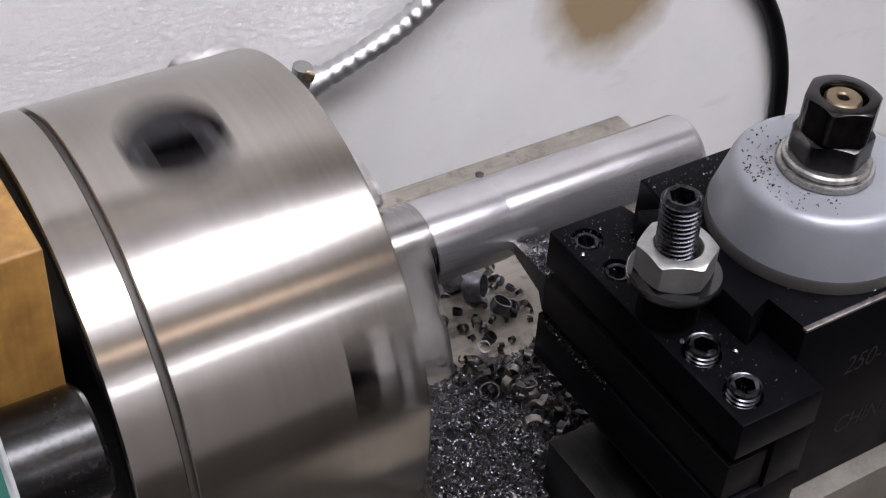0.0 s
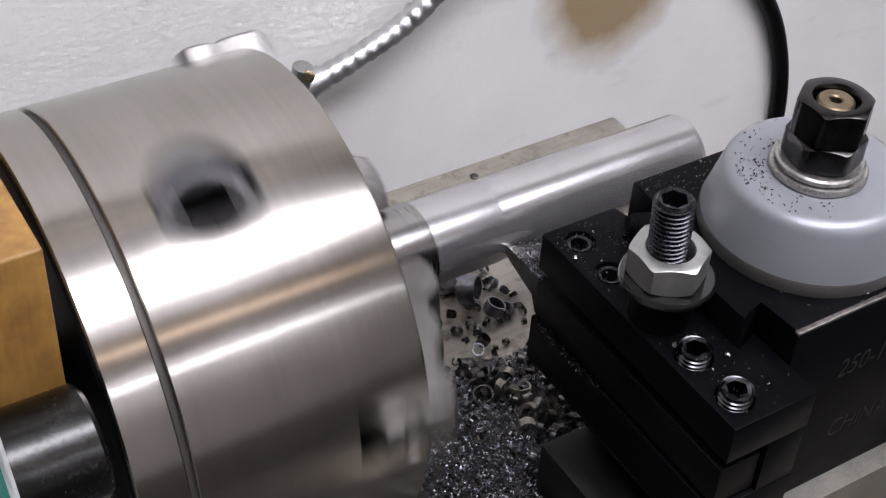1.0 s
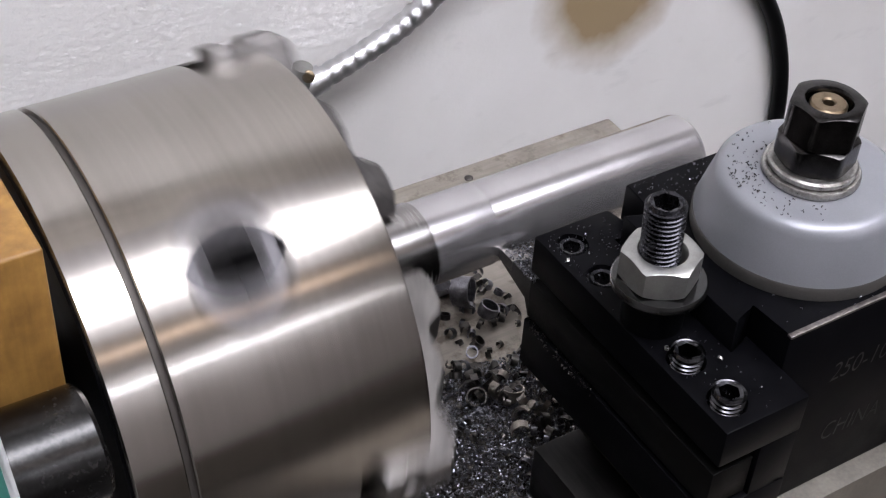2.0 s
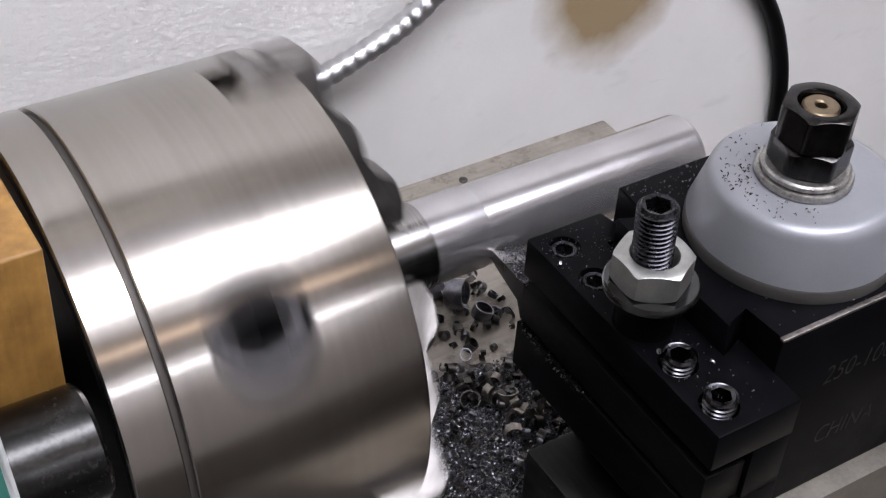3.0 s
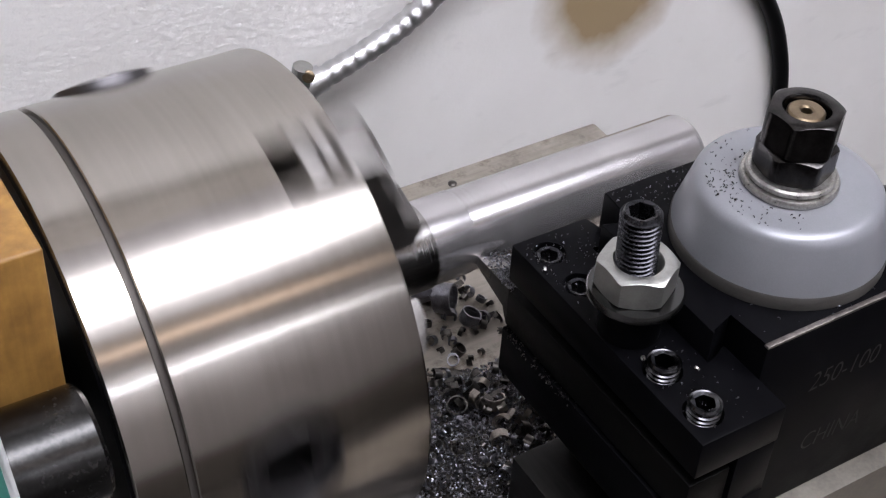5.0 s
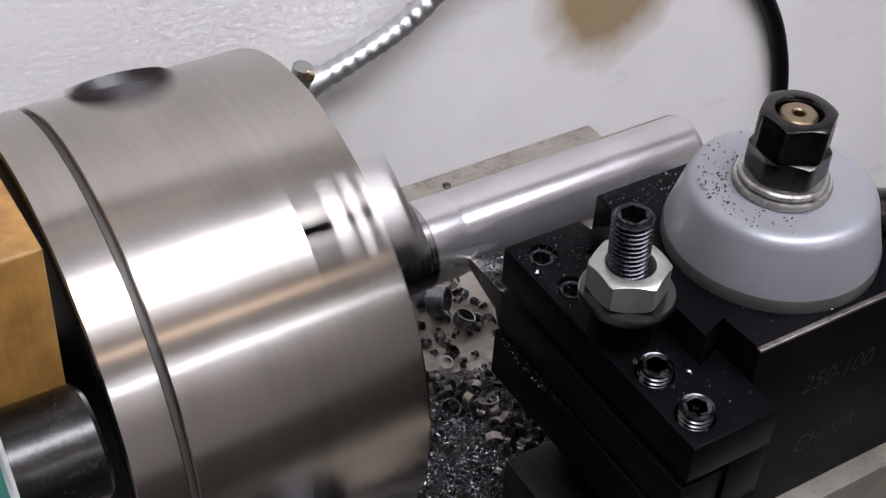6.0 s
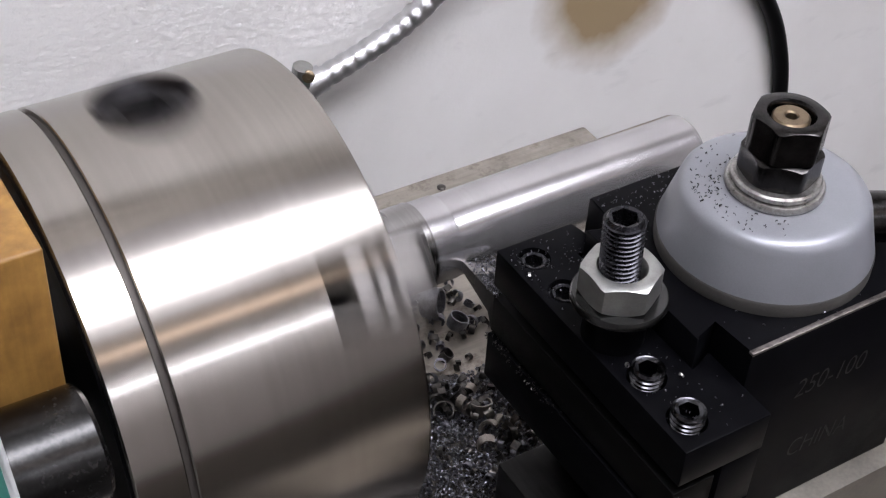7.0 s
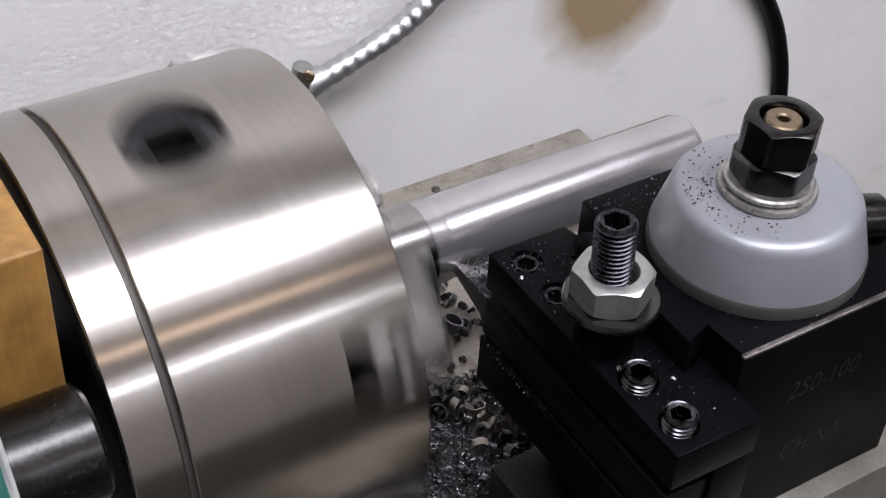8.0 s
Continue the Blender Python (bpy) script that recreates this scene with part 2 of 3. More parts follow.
def hex_nut(af, z0, z1, bore, turn=0.0, cham=1.2, floor=None):
    """A hexagon nut with turned corners and a bore; floor closes the bore at that height."""
    bm = bmesh.new()
    n = 48
    flat, corner = af / 2, af / math.sqrt(3)
    def rad(a):
        return flat / math.cos(radians((a - turn) % 60 - 30))
    angs = [360 * i / n for i in range(n)]
    def ring(rs, z):
        return [bm.verts.new((r * MM * math.cos(radians(a)), r * MM * math.sin(radians(a)), z * MM)) for r, a in zip(rs, angs)]
    full = [rad(a) for a in angs]
    inner = flat * 0.985
    drop = [cham * (r - inner) / (corner - inner) * 0.75 for r in full]
    def hring(sign, z):
        return [bm.verts.new((r * MM * math.cos(radians(a)), r * MM * math.sin(radians(a)), (z - sign * d) * MM)) for r, a, d in zip(full, angs, drop)]
    rings = [ring([bore] * n, z0), ring([inner] * n, z0), hring(-1, z0), hring(1, z1), ring([inner] * n, z1), ring([bore + 0.5] * n, z1), ring([bore] * n, z1 - 0.6)]
    if floor is None:
        rings.append(rings[0])
    else:
        rings.append(ring([bore] * n, floor))
    for a, b in zip(rings, rings[1:]):
        for i in range(n):
            j = (i + 1) % n
            bm.faces.new((a[i], a[j], b[j], b[i]))
    if floor is not None:
        bm.faces.new(rings[-1])
        bm.faces.new(rings[0][::-1])
    return bm


def thread(r, z0, z1, pitch, socket_af, depth, n=40, cap=0.7):
    """A threaded stud with a hexagon socket in its end: ridges, a chamfered rim and a real hole."""
    prof = []
    z = z0
    while z < z1 - pitch * 0.8:
        prof += [(r * 0.80, z), (r, z + pitch * 0.42), (r, z + pitch * 0.58)]
        z += pitch
    prof += [(r * 0.9, z1 - cap), (r * 0.78, z1)]
    bm = lathe(prof, n=n)
    bm.verts.ensure_lookup_table()
    top = list(bm.verts)[-n:]
    hexr = []
    for i in range(n):
        a = 360 * i / n
        rr = socket_af / 2 / math.cos(radians((a % 60) - 30))
        hexr.append(rr)
    def ring(z, k=1.0):
        return [bm.verts.new((hexr[i] * k * MM * math.cos(2 * math.pi * i / n), hexr[i] * k * MM * math.sin(2 * math.pi * i / n), z * MM)) for i in range(n)]
    a, b, c = top, ring(z1 - 0.25), ring(z1 - depth)
    for u, v in ((a, b), (b, c)):
        for i in range(n):
            j = (i + 1) % n
            bm.faces.new((u[i], u[j], v[j], v[i]))
    bm.faces.new(c)
    return bm


def tube(points, radius, n=16, ribs=0.0, pitch=1.0, steps=6):
    """A round tube along a smooth line of points (mm, relative); ribs makes it corrugated."""
    pts = [Vector(p) for p in points]
    dense = []
    for i in range(len(pts) - 1):
        p0, p1, p2, p3 = pts[max(i - 1, 0)], pts[i], pts[i + 1], pts[min(i + 2, len(pts) - 1)]
        for k in range(steps * 8):
            t = k / (steps * 8)
            dense.append(0.5 * ((2 * p1) + (p2 - p0) * t + (2 * p0 - 5 * p1 + 4 * p2 - p3) * t * t + (3 * p1 - p0 - 3 * p2 + p3) * t ** 3))
    dense.append(pts[-1])
    bm = bmesh.new()
    run, prev, rings = 0.0, None, []
    want = pitch / 6 if ribs else 2.0
    last = -1e9
    for i, c in enumerate(dense):
        if prev is not None:
            run += (c - prev).length
        prev = c
        if run - last < want and 0 < i < len(dense) - 1:
            continue
        last = run
        d = (dense[min(i + 1, len(dense) - 1)] - dense[max(i - 1, 0)]).normalized()
        side = d.cross(Vector((0.13, 0.9, 0.4))).normalized()
        up = side.cross(d)
        r = radius - (ribs * (0.5 - 0.5 * math.cos(2 * math.pi * run / pitch)) ** 2 if ribs else 0)
        rings.append([bm.verts.new((c + (side * math.cos(2 * math.pi * k / n) + up * math.sin(2 * math.pi * k / n)) * r) * MM) for k in range(n)])
    for a, b in zip(rings, rings[1:]):
        for i in range(n):
            j = (i + 1) % n
            bm.faces.new((a[i], a[j], b[j], b[i]))
    bm.faces.new(rings[0][::-1])
    bm.faces.new(rings[-1])
    return bm


def cut_away(ob, cutter_bm):
    """Takes the cutter's volume out of ob's mesh, for good."""
    me = bpy.data.meshes.new("cutter")
    bmesh.ops.recalc_face_normals(cutter_bm, faces=cutter_bm.faces)
    cutter_bm.to_mesh(me)
    cutter_bm.free()
    c = new("cutter", me)
    c.parent = ob.parent
    mod = ob.modifiers.new("cut", "BOOLEAN")
    mod.operation, mod.object, mod.solver = "DIFFERENCE", c, "EXACT"
    bpy.context.view_layer.update()
    cut = bpy.data.meshes.new_from_object(ob.evaluated_get(bpy.context.evaluated_depsgraph_get()))
    ob.modifiers.clear()
    old = ob.data
    ob.data = cut
    bpy.data.meshes.remove(old)
    bpy.data.objects.remove(c)
    bpy.data.meshes.remove(me)


# ---------------------------------------------------------------- the room
FLOOR_Z = -AXIS / MM


def build_room():
    def wall(name, label, mat, *b):
        solid(name, box(*b), mat, label, "wall", kind="structure")
    wall("wall_north", "rough white plastered wall behind the lathe", M_PLASTER, -1500, 2600, 230, 330, FLOOR_Z, 1350)
    wall("wall_south", "plain painted workshop wall", M_PLAIN, -1500, 2600, -2500, -2400, FLOOR_Z, 1350)
    # unseen dark band, added only to darken the lower reflection in the chuck
    wall("dark_band_south", "unseen dark band added to darken the chuck's lower reflection", M_DARK_BAND, -1500, 2600, -2400, -2394, FLOOR_Z, -330)
    wall("wall_west", "plain painted workshop wall", M_PLAIN, -1600, -1500, -2500, 330, FLOOR_Z, 1350)
    wall("wall_east", "plain painted workshop wall", M_PLAIN, 2600, 2700, -2500, 330, FLOOR_Z, 1350)
    solid("ceiling", box(-1600, 2700, -2500, 330, 1350, 1450), M_CEIL, "white painted workshop ceiling", "ceiling", kind="structure")
    solid("floor", box(-1600, 2700, -2500, 330, FLOOR_Z - 100, FLOOR_Z), M_FLOOR, "grey concrete workshop floor", "floor", kind="structure")


def build_lights():
    panel = thing("pendant_light", "wide white fluorescent light hung from the ceiling", "pendant light", (190, -347, 920))
    part("housing", box(-540, 540, -353, 353, -24, 3, 3), M_CREAM, panel)
    part("diffuser", box(-523, 523, -101, 101, -28, -24.5, 1.5), glowing("panel_glow", (0.96, 0.955, 1.05), PANEL_POWER), panel, "glowing white diffuser")
    # side strips added in dimming steps to soften the band reflected in the chuck
    for side, glow, near, far in ((1, 0.30, 102, 130), (1, 0.13, 131, 163), (1, 0.07, 164, 203), (1, 0.04, 204, 250), (1, 0.025, 251, 299), (1, 0.016, 300, 349),
                                  (-1, 0.45, 102, 145), (-1, 0.16, 146, 215), (-1, 0.06, 216, 349)):
        y0, y1 = sorted((side * near, side * far))
        part("wing", box(-523, 523, y0, y1, -27, -24.5, 1), glowing("band_fade_glow", (0.96, 0.955, 1.05), PANEL_POWER * glow), panel, "dimmer glowing strip added to soften the reflected band")
    # unseen fill: this sheet glows upward only to brighten the ceiling
    part("ceiling_fill", box(-510, 510, -320, 320, 3.5, 7, 1), glowing("ceiling_fill_glow", (0.98, 0.96, 1.0), CEILING_FILL_POWER), panel, "glowing sheet added to brighten the ceiling")
    for x in (-450, 450):
        part("suspension_rod", lathe([(0, 7), (5, 7), (5, 430), (0, 430)], "Z", 16), M_CREAM, panel, at=Matrix.Translation((x * MM, 0, 0)))
    lamp = thing("tube_light", "slim white tube light on a bracket", "tube light", (796, -2079, 1232))
    part("tube", lathe([(0, -980), (10, -980), (10, 980), (0, 980)], "X", 24), glowing("tube_glow", (0.95, 0.97, 1.1), TUBE_POWER * 10), lamp)
    for x in (-800, 800):
        part("bracket", box(x - 10, x + 10, -9, 9, 11, 118, 2), M_CREAM, lamp)
    # unseen warm tube, put here to give the chuck its amber reflected band
    warm = thing("amber_band_tube", "unseen warm tube added for the amber band on the chuck", "tube light", (620, -1300, 1290))
    part("tube", lathe([(0, -700), (26, -700), (26, 700), (0, 700)], "X", 24), glowing("warm_glow", (1.0, 0.79, 0.66), WARM_POWER * 10), warm)
    part("bracket", box(-650, 650, -20, 20, 26, 59, 4), M_CREAM, warm)


# ---------------------------------------------------------------- chuck, work and spindle
RC, RW = 62.3, 11.5


def key_socket(rim, top, half, deep, n=48):
    """A round face of radius rim at height top with a square hole sunk down to deep."""
    bm = bmesh.new()
    def ring(z, square):
        out = []
        for i in range(n):
            a = 2 * math.pi * (i + 0.5) / n
            r = half / max(abs(math.cos(a)), abs(math.sin(a))) if square else rim
            out.append(bm.verts.new((r * math.cos(a) * MM, r * math.sin(a) * MM, z * MM)))
        return out
    rows = [ring(top - 8, False), ring(top, False), ring(top, True), ring(deep, True)]
    for u, v in zip(rows, rows[1:]):
        for i in range(n):
            j = (i + 1) % n
            bm.faces.new((u[i], u[j], v[j], v[i]))
    bm.faces.new(rows[-1])
    return bm


def build_chuck():
    chuck = thing("lathe_chuck", "polished steel three-jaw lathe chuck, spinning", "chuck")
    body = part("body", lathe([(14, 0), (RC - 0.9, 0), (RC - 0.25, -0.25), (RC, -0.9), (RC, -55.7), (RC - 0.3, -56.0), (14, -56.0)], "X", 180, closed=True), M_CHUCK, chuck)
    for k in range(3):
        turn = Matrix.Rotation(radians(120 * k), 4, "X")
        bm = lathe([(0, 30), (12.2, 30), (12.2, 70), (0, 70)], "Z", 40)
        bmesh.ops.transform(bm, matrix=turn @ Matrix.Translation((-34.5 * MM, 0, 0)), verts=bm.verts)
        cut_away(body, bm)
        slot = box(-18.3, 5, -6.0, 6.0, 16, 70)
        bmesh.ops.transform(slot, matrix=turn @ Matrix.Rotation(radians(60), 4, "X"), verts=slot.verts)
        cut_away(body, slot)
    for f in body.data.polygons:
        f.use_smooth = True
    body.data.set_sharp_from_angle(angle=radians(35))
    part("groove_ring", lathe([(14, -56.0), (RC - 1.6, -56.0), (RC - 1.6, -57.7), (14, -57.7)], "X", 160, closed=True), M_GROOVE, chuck, "dark recessed joint ring")
    part("backplate", lathe([(14, -57.7), (RC - 0.4, -57.7), (RC, -58.1), (RC, -68.5), (RC - 0.3, -68.8), (14, -68.8)], "X", 160, closed=True), M_CHUCK, chuck)
    part("back_cover", lathe([(0, -68.8), (RC - 2.0, -68.8), (RC - 2.4, -69.4), (RC - 12, -70.2), (0, -70.2)], "X", 120), M_BACK, chuck, "back face, its black shade put into the colour")
    for k in range(3):
        turn = Matrix.Rotation(radians(120 * k), 4, "X")
        # pinion: dished rim round a square key socket, shade put into both colours
        seat = turn @ Matrix.Translation((-34.5 * MM, 0, 0))
        pinion = part("pinion", key_socket(8.0, 60.2, 5.1, 44.0), M_HOLE, chuck, "square key socket, hole shade put into its colour", at=seat)
        rim = lathe([(8.0, 50.0), (12.1, 50.0), (12.1, 62.4), (11.8, 63.4), (11.2, 63.4), (10.4, 60.6), (8.0, 60.2)], "Z", 48, closed=True)
        part("socket_rim", rim, M_RIM, pinion, "dished steel rim, its shade put into a darker colour")
        # stepped jaw
        jt = turn @ Matrix.Rotation(radians(60), 4, "X")
        jaw = prism([(-13.4, 12.2), (25.6, 12.2), (26.3, 13.2), (26.3, 18.0), (25.6, 22.5), (23.8, 26.8), (19.4, 27.8), (17.3, 29.6), (16.6, 33.0), (16.3, 38.0), (14.8, 43.0), (13.4, 45.6), (10.0, 47.2), (7.4, 49.2), (6.6, 53.0), (6.6, 57.0), (7.2, 60.0), (6.2, 63.5), (4.2, 65.6), (-3.6, 65.6), (-4.6, 64.0), (-7.6, 64.0), (-8.6, 65.6), (-13.4, 65.6)], -5.8, 5.8, 0.7, 3)
        bmesh.ops.transform(jaw, matrix=Matrix(((1, 0, 0, 0), (0, 0, 1, 0), (0, 1, 0, 0), (0, 0, 0, 1))), verts=jaw.verts)
        bmesh.ops.reverse_faces(jaw, faces=jaw.faces)
        part("jaw", jaw, M_JAW, chuck, "hardened stepped steel jaw", at=jt)
    return chuck


def build_work():
    work = thing("steel_bar", "round steel bar being turned, shiny machined surface", "workpiece")
    part("core", lathe([(0, -40), (RW, -40), (RW, 121.2), (RW - 0.4, 122.6), (RW - 1.4, 123.6), (RW - 3.0, 124), (0, 124)], "X", 96), M_WORK, work)
    part("stub", lathe([(RW + 0.62, -40), (RW + 0.62, 32.2), (RW + 0.5, 32.6), (RW + 0.3, 32.6), (RW + 0.3, -40)], "X", 96, closed=True), M_STUB, work, "dull untouched end of the bar")
    sleeve = part("skin", lathe([(RW + 0.05, 6), (RW + 0.24, 6), (RW + 0.24, 56.2), (RW + 0.05, 56.6)], "X", 96, closed=True), M_SKIN, work, "brighter layer still to be cut")
    return work, sleeve


def build_headstock():
    guard = thing("wooden_board", "ochre wooden board beside the back of the chuck", "board", (-74.9, -42.9, 37))
    part("plank", box(-70, 0, 0, 120, 0, 38.7, 0.8, 3), M_WOOD, guard)
    rod = thing("shaft", "grey steel shaft beside the headstock", "shaft", (-74.5, -55.0, 35.5))
    part("collar", lathe([(12.0, -40), (13.2, -40), (13.2, -34), (12.0, -34)], "X", 48, closed=True), M_BACK, rod)
    part("barrel", lathe([(0, -80), (12, -80), (12, -1), (11, 0), (0, 0)], "X", 48), M_SHAFT, rod)
    head = thing("headstock", "green and cream painted lathe headstock casting", "headstock", (0, 0, 0))
    side = [(-52, 62), (-60, 54), (-67, 42), (-85, 0), (-85, -95), (40, -95), (40, 62)]
    turn = Matrix(((0, 0, 1, 0), (1, 0, 0, 0), (0, 1, 0, 0), (0, 0, 0, 1)))
    for name, x0, x1, mat, label in (("casting", -300, -94.0, M_GREEN, ""), ("trim", -94.0, -92.4, M_TRIM, "pale grey painted rim")):
        b = prism(side, x0, x1, 1.0)
        bmesh.ops.transform(b, matrix=turn, verts=b.verts)
        part(name, b, mat, head, label)
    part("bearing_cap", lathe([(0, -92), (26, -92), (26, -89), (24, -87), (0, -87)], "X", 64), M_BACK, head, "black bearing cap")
    sp = thing("spindle", "dark steel spindle nose behind the chuck", "spindle")
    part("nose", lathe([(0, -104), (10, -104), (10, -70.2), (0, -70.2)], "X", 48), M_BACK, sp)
    return sp


# ---------------------------------------------------------------- carriage
CARRIED = []


def carried(ob):
    CARRIED.append(ob)
    return ob


SLIDE_Z = -69.0


def build_slides():
    cs = carried(thing("cross_slide", "ground cast-iron cross slide under the tool post", "cross slide", (0, 0, SLIDE_Z)))
    part("table", box(22, 183.6, -170, 98.0, -22, 0, 1.2), M_SLIDE, cs)
    port = part("oil_port", lathe([(0, -0.5), (1.6, -0.5), (1.6, 0.5), (1.1, 0.9), (0, 0.9)], "Z", 24), M_CHIPDARK, cs, "small dark oil port")
    port.location = (115.4 * MM, 90.5 * MM, 0)
    comp = carried(thing("compound_slide", "steel compound slide under the tool post", "compound slide", (0, 0, SLIDE_Z)))
    part("swivel_base", lathe([(0, 0), (34, 0), (34, 7), (33, 8), (0, 8)], "Z", 64), M_COMPOUND, comp, at=Matrix.Translation((100 * MM, -70 * MM, 0)))
    part("slide", box(64, 190, -97, -45.6, 8, 27.5, 0.8), M_TAN, comp)
    # left end of the slide as its own piece in a darker colour
    part("slide_end", box(48.8, 64, -97, -45.6, 8, 27.5, 0.8), M_COMPOUND, comp, "darker left end of the slide")
    bed = thing("lathe_bed", "grey cast-iron lathe bed", "lathe bed", (0, 0, -96))
    part("rail", box(-260, 190, -62, -36, -70, 0, 1.5), M_SLIDE, bed)
    part("rail", box(-260, 190, 30, 56, -70, 0, 1.5), M_SLIDE, bed)
    saddle = carried(thing("saddle", "cast-iron lathe saddle under the cross slide", "saddle", (0, 0, -92)))
    part("wing", box(30, 170, -100, 80, -4, 1, 1), M_COMPOUND, saddle)
    bench = thing("workbench", "grey board workbench under the lathe", "workbench", (0, 0, -430))
    part("top", box(-600, 900, -330, 228, -40, 0, 3), M_BENCH, bench)
    for x in (-560, 840):
        for y in (-300, 190):
            part("leg", box(x, x + 60, y, y + 60, FLOOR_Z + 430, -40, 3), M_BENCH, bench)
    foot = thing("bed_foot", "cast foot under the lathe bed", "bed foot", (0, 0, -430))
    part("block", box(-250, -120, -62, 56, 0, 264, 4), M_GREEN, foot)
    part("block", box(100, 188, -62, 56, 0, 264, 4), M_GREEN, foot)


def build_post():
    post = carried(thing("tool_post", "black quick-change tool post stamped with size", "tool post", (0, 0, -41.5)))
    outline = [(82.3, -91), (146, -91), (146, -27.5), (82.3, -27.5), (82.3, -41), (74.4, -37.2), (74.4, -81.4), (82.3, -77.6)]
    part("block", prism(outline, 0, 65.0, 0.5), M_BLACK, post)
    part("worn_edge", box(82.3, 145, -91.2, -89.7, 64.3, 65.12, 0.2), M_EDGE, post, "rubbed bright front edge")
    part("piston", box(73.6, 76, -66, -53, 4, 50, 0.6), M_SCREW, post)
    # clamping hub with its lever
    hub = carried(thing("clamp_hub", "satin grey conical clamp hub with black lever", "clamp hub", (110.2, -61.8, 23.6)))
    part("base_ring", lathe([(0, 0), (26.9, 0), (26.9, 3.2), (26.6, 3.7), (0, 3.7)], "Z", 96), M_HUBRING, hub)
    part("cone", lathe([(0, 3.7), (26.6, 3.7), (26.5, 4.4), (23.5, 15.2), (23.1, 16.4), (22.3, 17.5), (21.2, 18.2), (19.6, 18.6), (0, 18.8)], "Z", 96), M_HUB, hub)
    aim = pose(0, 0, -0.001, 0, 0, -27)
    lever = part("lever", tube([(20, 0, 9), (40, 0, 10), (80, 2, 16), (120, 4, 24)], 4.4, 20), M_NUTBLACK, hub, "black lever rod", at=aim)
    part("knob", lathe([(0, -12), (8, -11), (10, -4), (10, 8), (6, 14), (0, 15)], "X", 32), M_RUBBER, lever, at=Matrix.Translation((126 * MM, 4 * MM, 25 * MM)))
    part("lever_boss", lathe([(0, 14), (6.4, 14), (6.4, 29), (5.8, 30), (0, 30)], "X", 32), M_NUTBLACK, hub, at=aim @ Matrix.Translation((0, 0, 9.0 * MM)))
    wash = carried(thing("washer", "two bright steel washers stacked on the hub", "washer", (109, -62, 42.4)))
    part("disc", lathe([(5.2, 0), (11.7, 0), (12.0, 0.4), (12.0, 1.4), (11.6, 1.9), (5.2, 1.9)], "Z", 64, closed=True), M_WASHER, wash)
    part("disc", lathe([(5.2, 1.9), (10.3, 1.9), (10.9, 2.4), (10.9, 3.4), (10.4, 3.9), (5.2, 3.9)], "Z", 64, closed=True), M_WASHER, wash)
    n1 = carried(thing("hex_nut", "black oxide hexagon nut above the washers", "nut", (109, -62, 46.3)))
    part("nut", hex_nut(17.4, 0, 7.2, 5.0, 18), M_NUTBLACK, n1)
    n2 = carried(thing("cap_nut", "tall black hexagon nut with recessed brass pin", "nut", (109, -62, 53.3)))
    part("nut", hex_nut(16.6, 0, 9.9, 5.3, 33, floor=7.0), M_NUTBLACK, n2)
    part("pin", lathe([(1.4, 6.9), (1.4, 8.9), (1.8, 9.3), (4.0, 9.3), (4.5, 8.8), (4.5, 6.9)], "Z", 48, closed=True), M_BRASS, n2, "tan brass centre pin with a hole")
    # stamped lettering
    for words, x, z, narrow in (("250-100", 101.0, 40.8, 0.78), ("CHINA", 104.6, 17.0, 0.74)):
        cu = bpy.data.curves.new("stamp", "FONT")
        cu.body, cu.size, cu.extrude, cu.shear = words, 9.0 * MM, 0.00004, 0.16
        cu.offset = -0.00012
        tmp = new("stamp", cu)
        bpy.context.view_layer.update()
        me = bpy.data.meshes.new_from_object(tmp.evaluated_get(bpy.context.evaluated_depsgraph_get()))
        bpy.data.objects.remove(tmp)
        me.materials.clear()
        me.materials.append(M_STAMP)
        ob = new("stamped_text", me)
        ob.parent = post
        ob.matrix_basis = pose(x * MM, -91.03 * MM, z * MM, 90, 0, 0) @ Matrix.Diagonal((narrow, 1, 1, 1))
        tagged(ob, "grey stamped lettering")


M_STAMP = surface("stamped_grey", (0.004, 0.004, 0.004), (0.016, 0.016, 0.016), (0.4, 0.6), 0.6, 900, 3000)


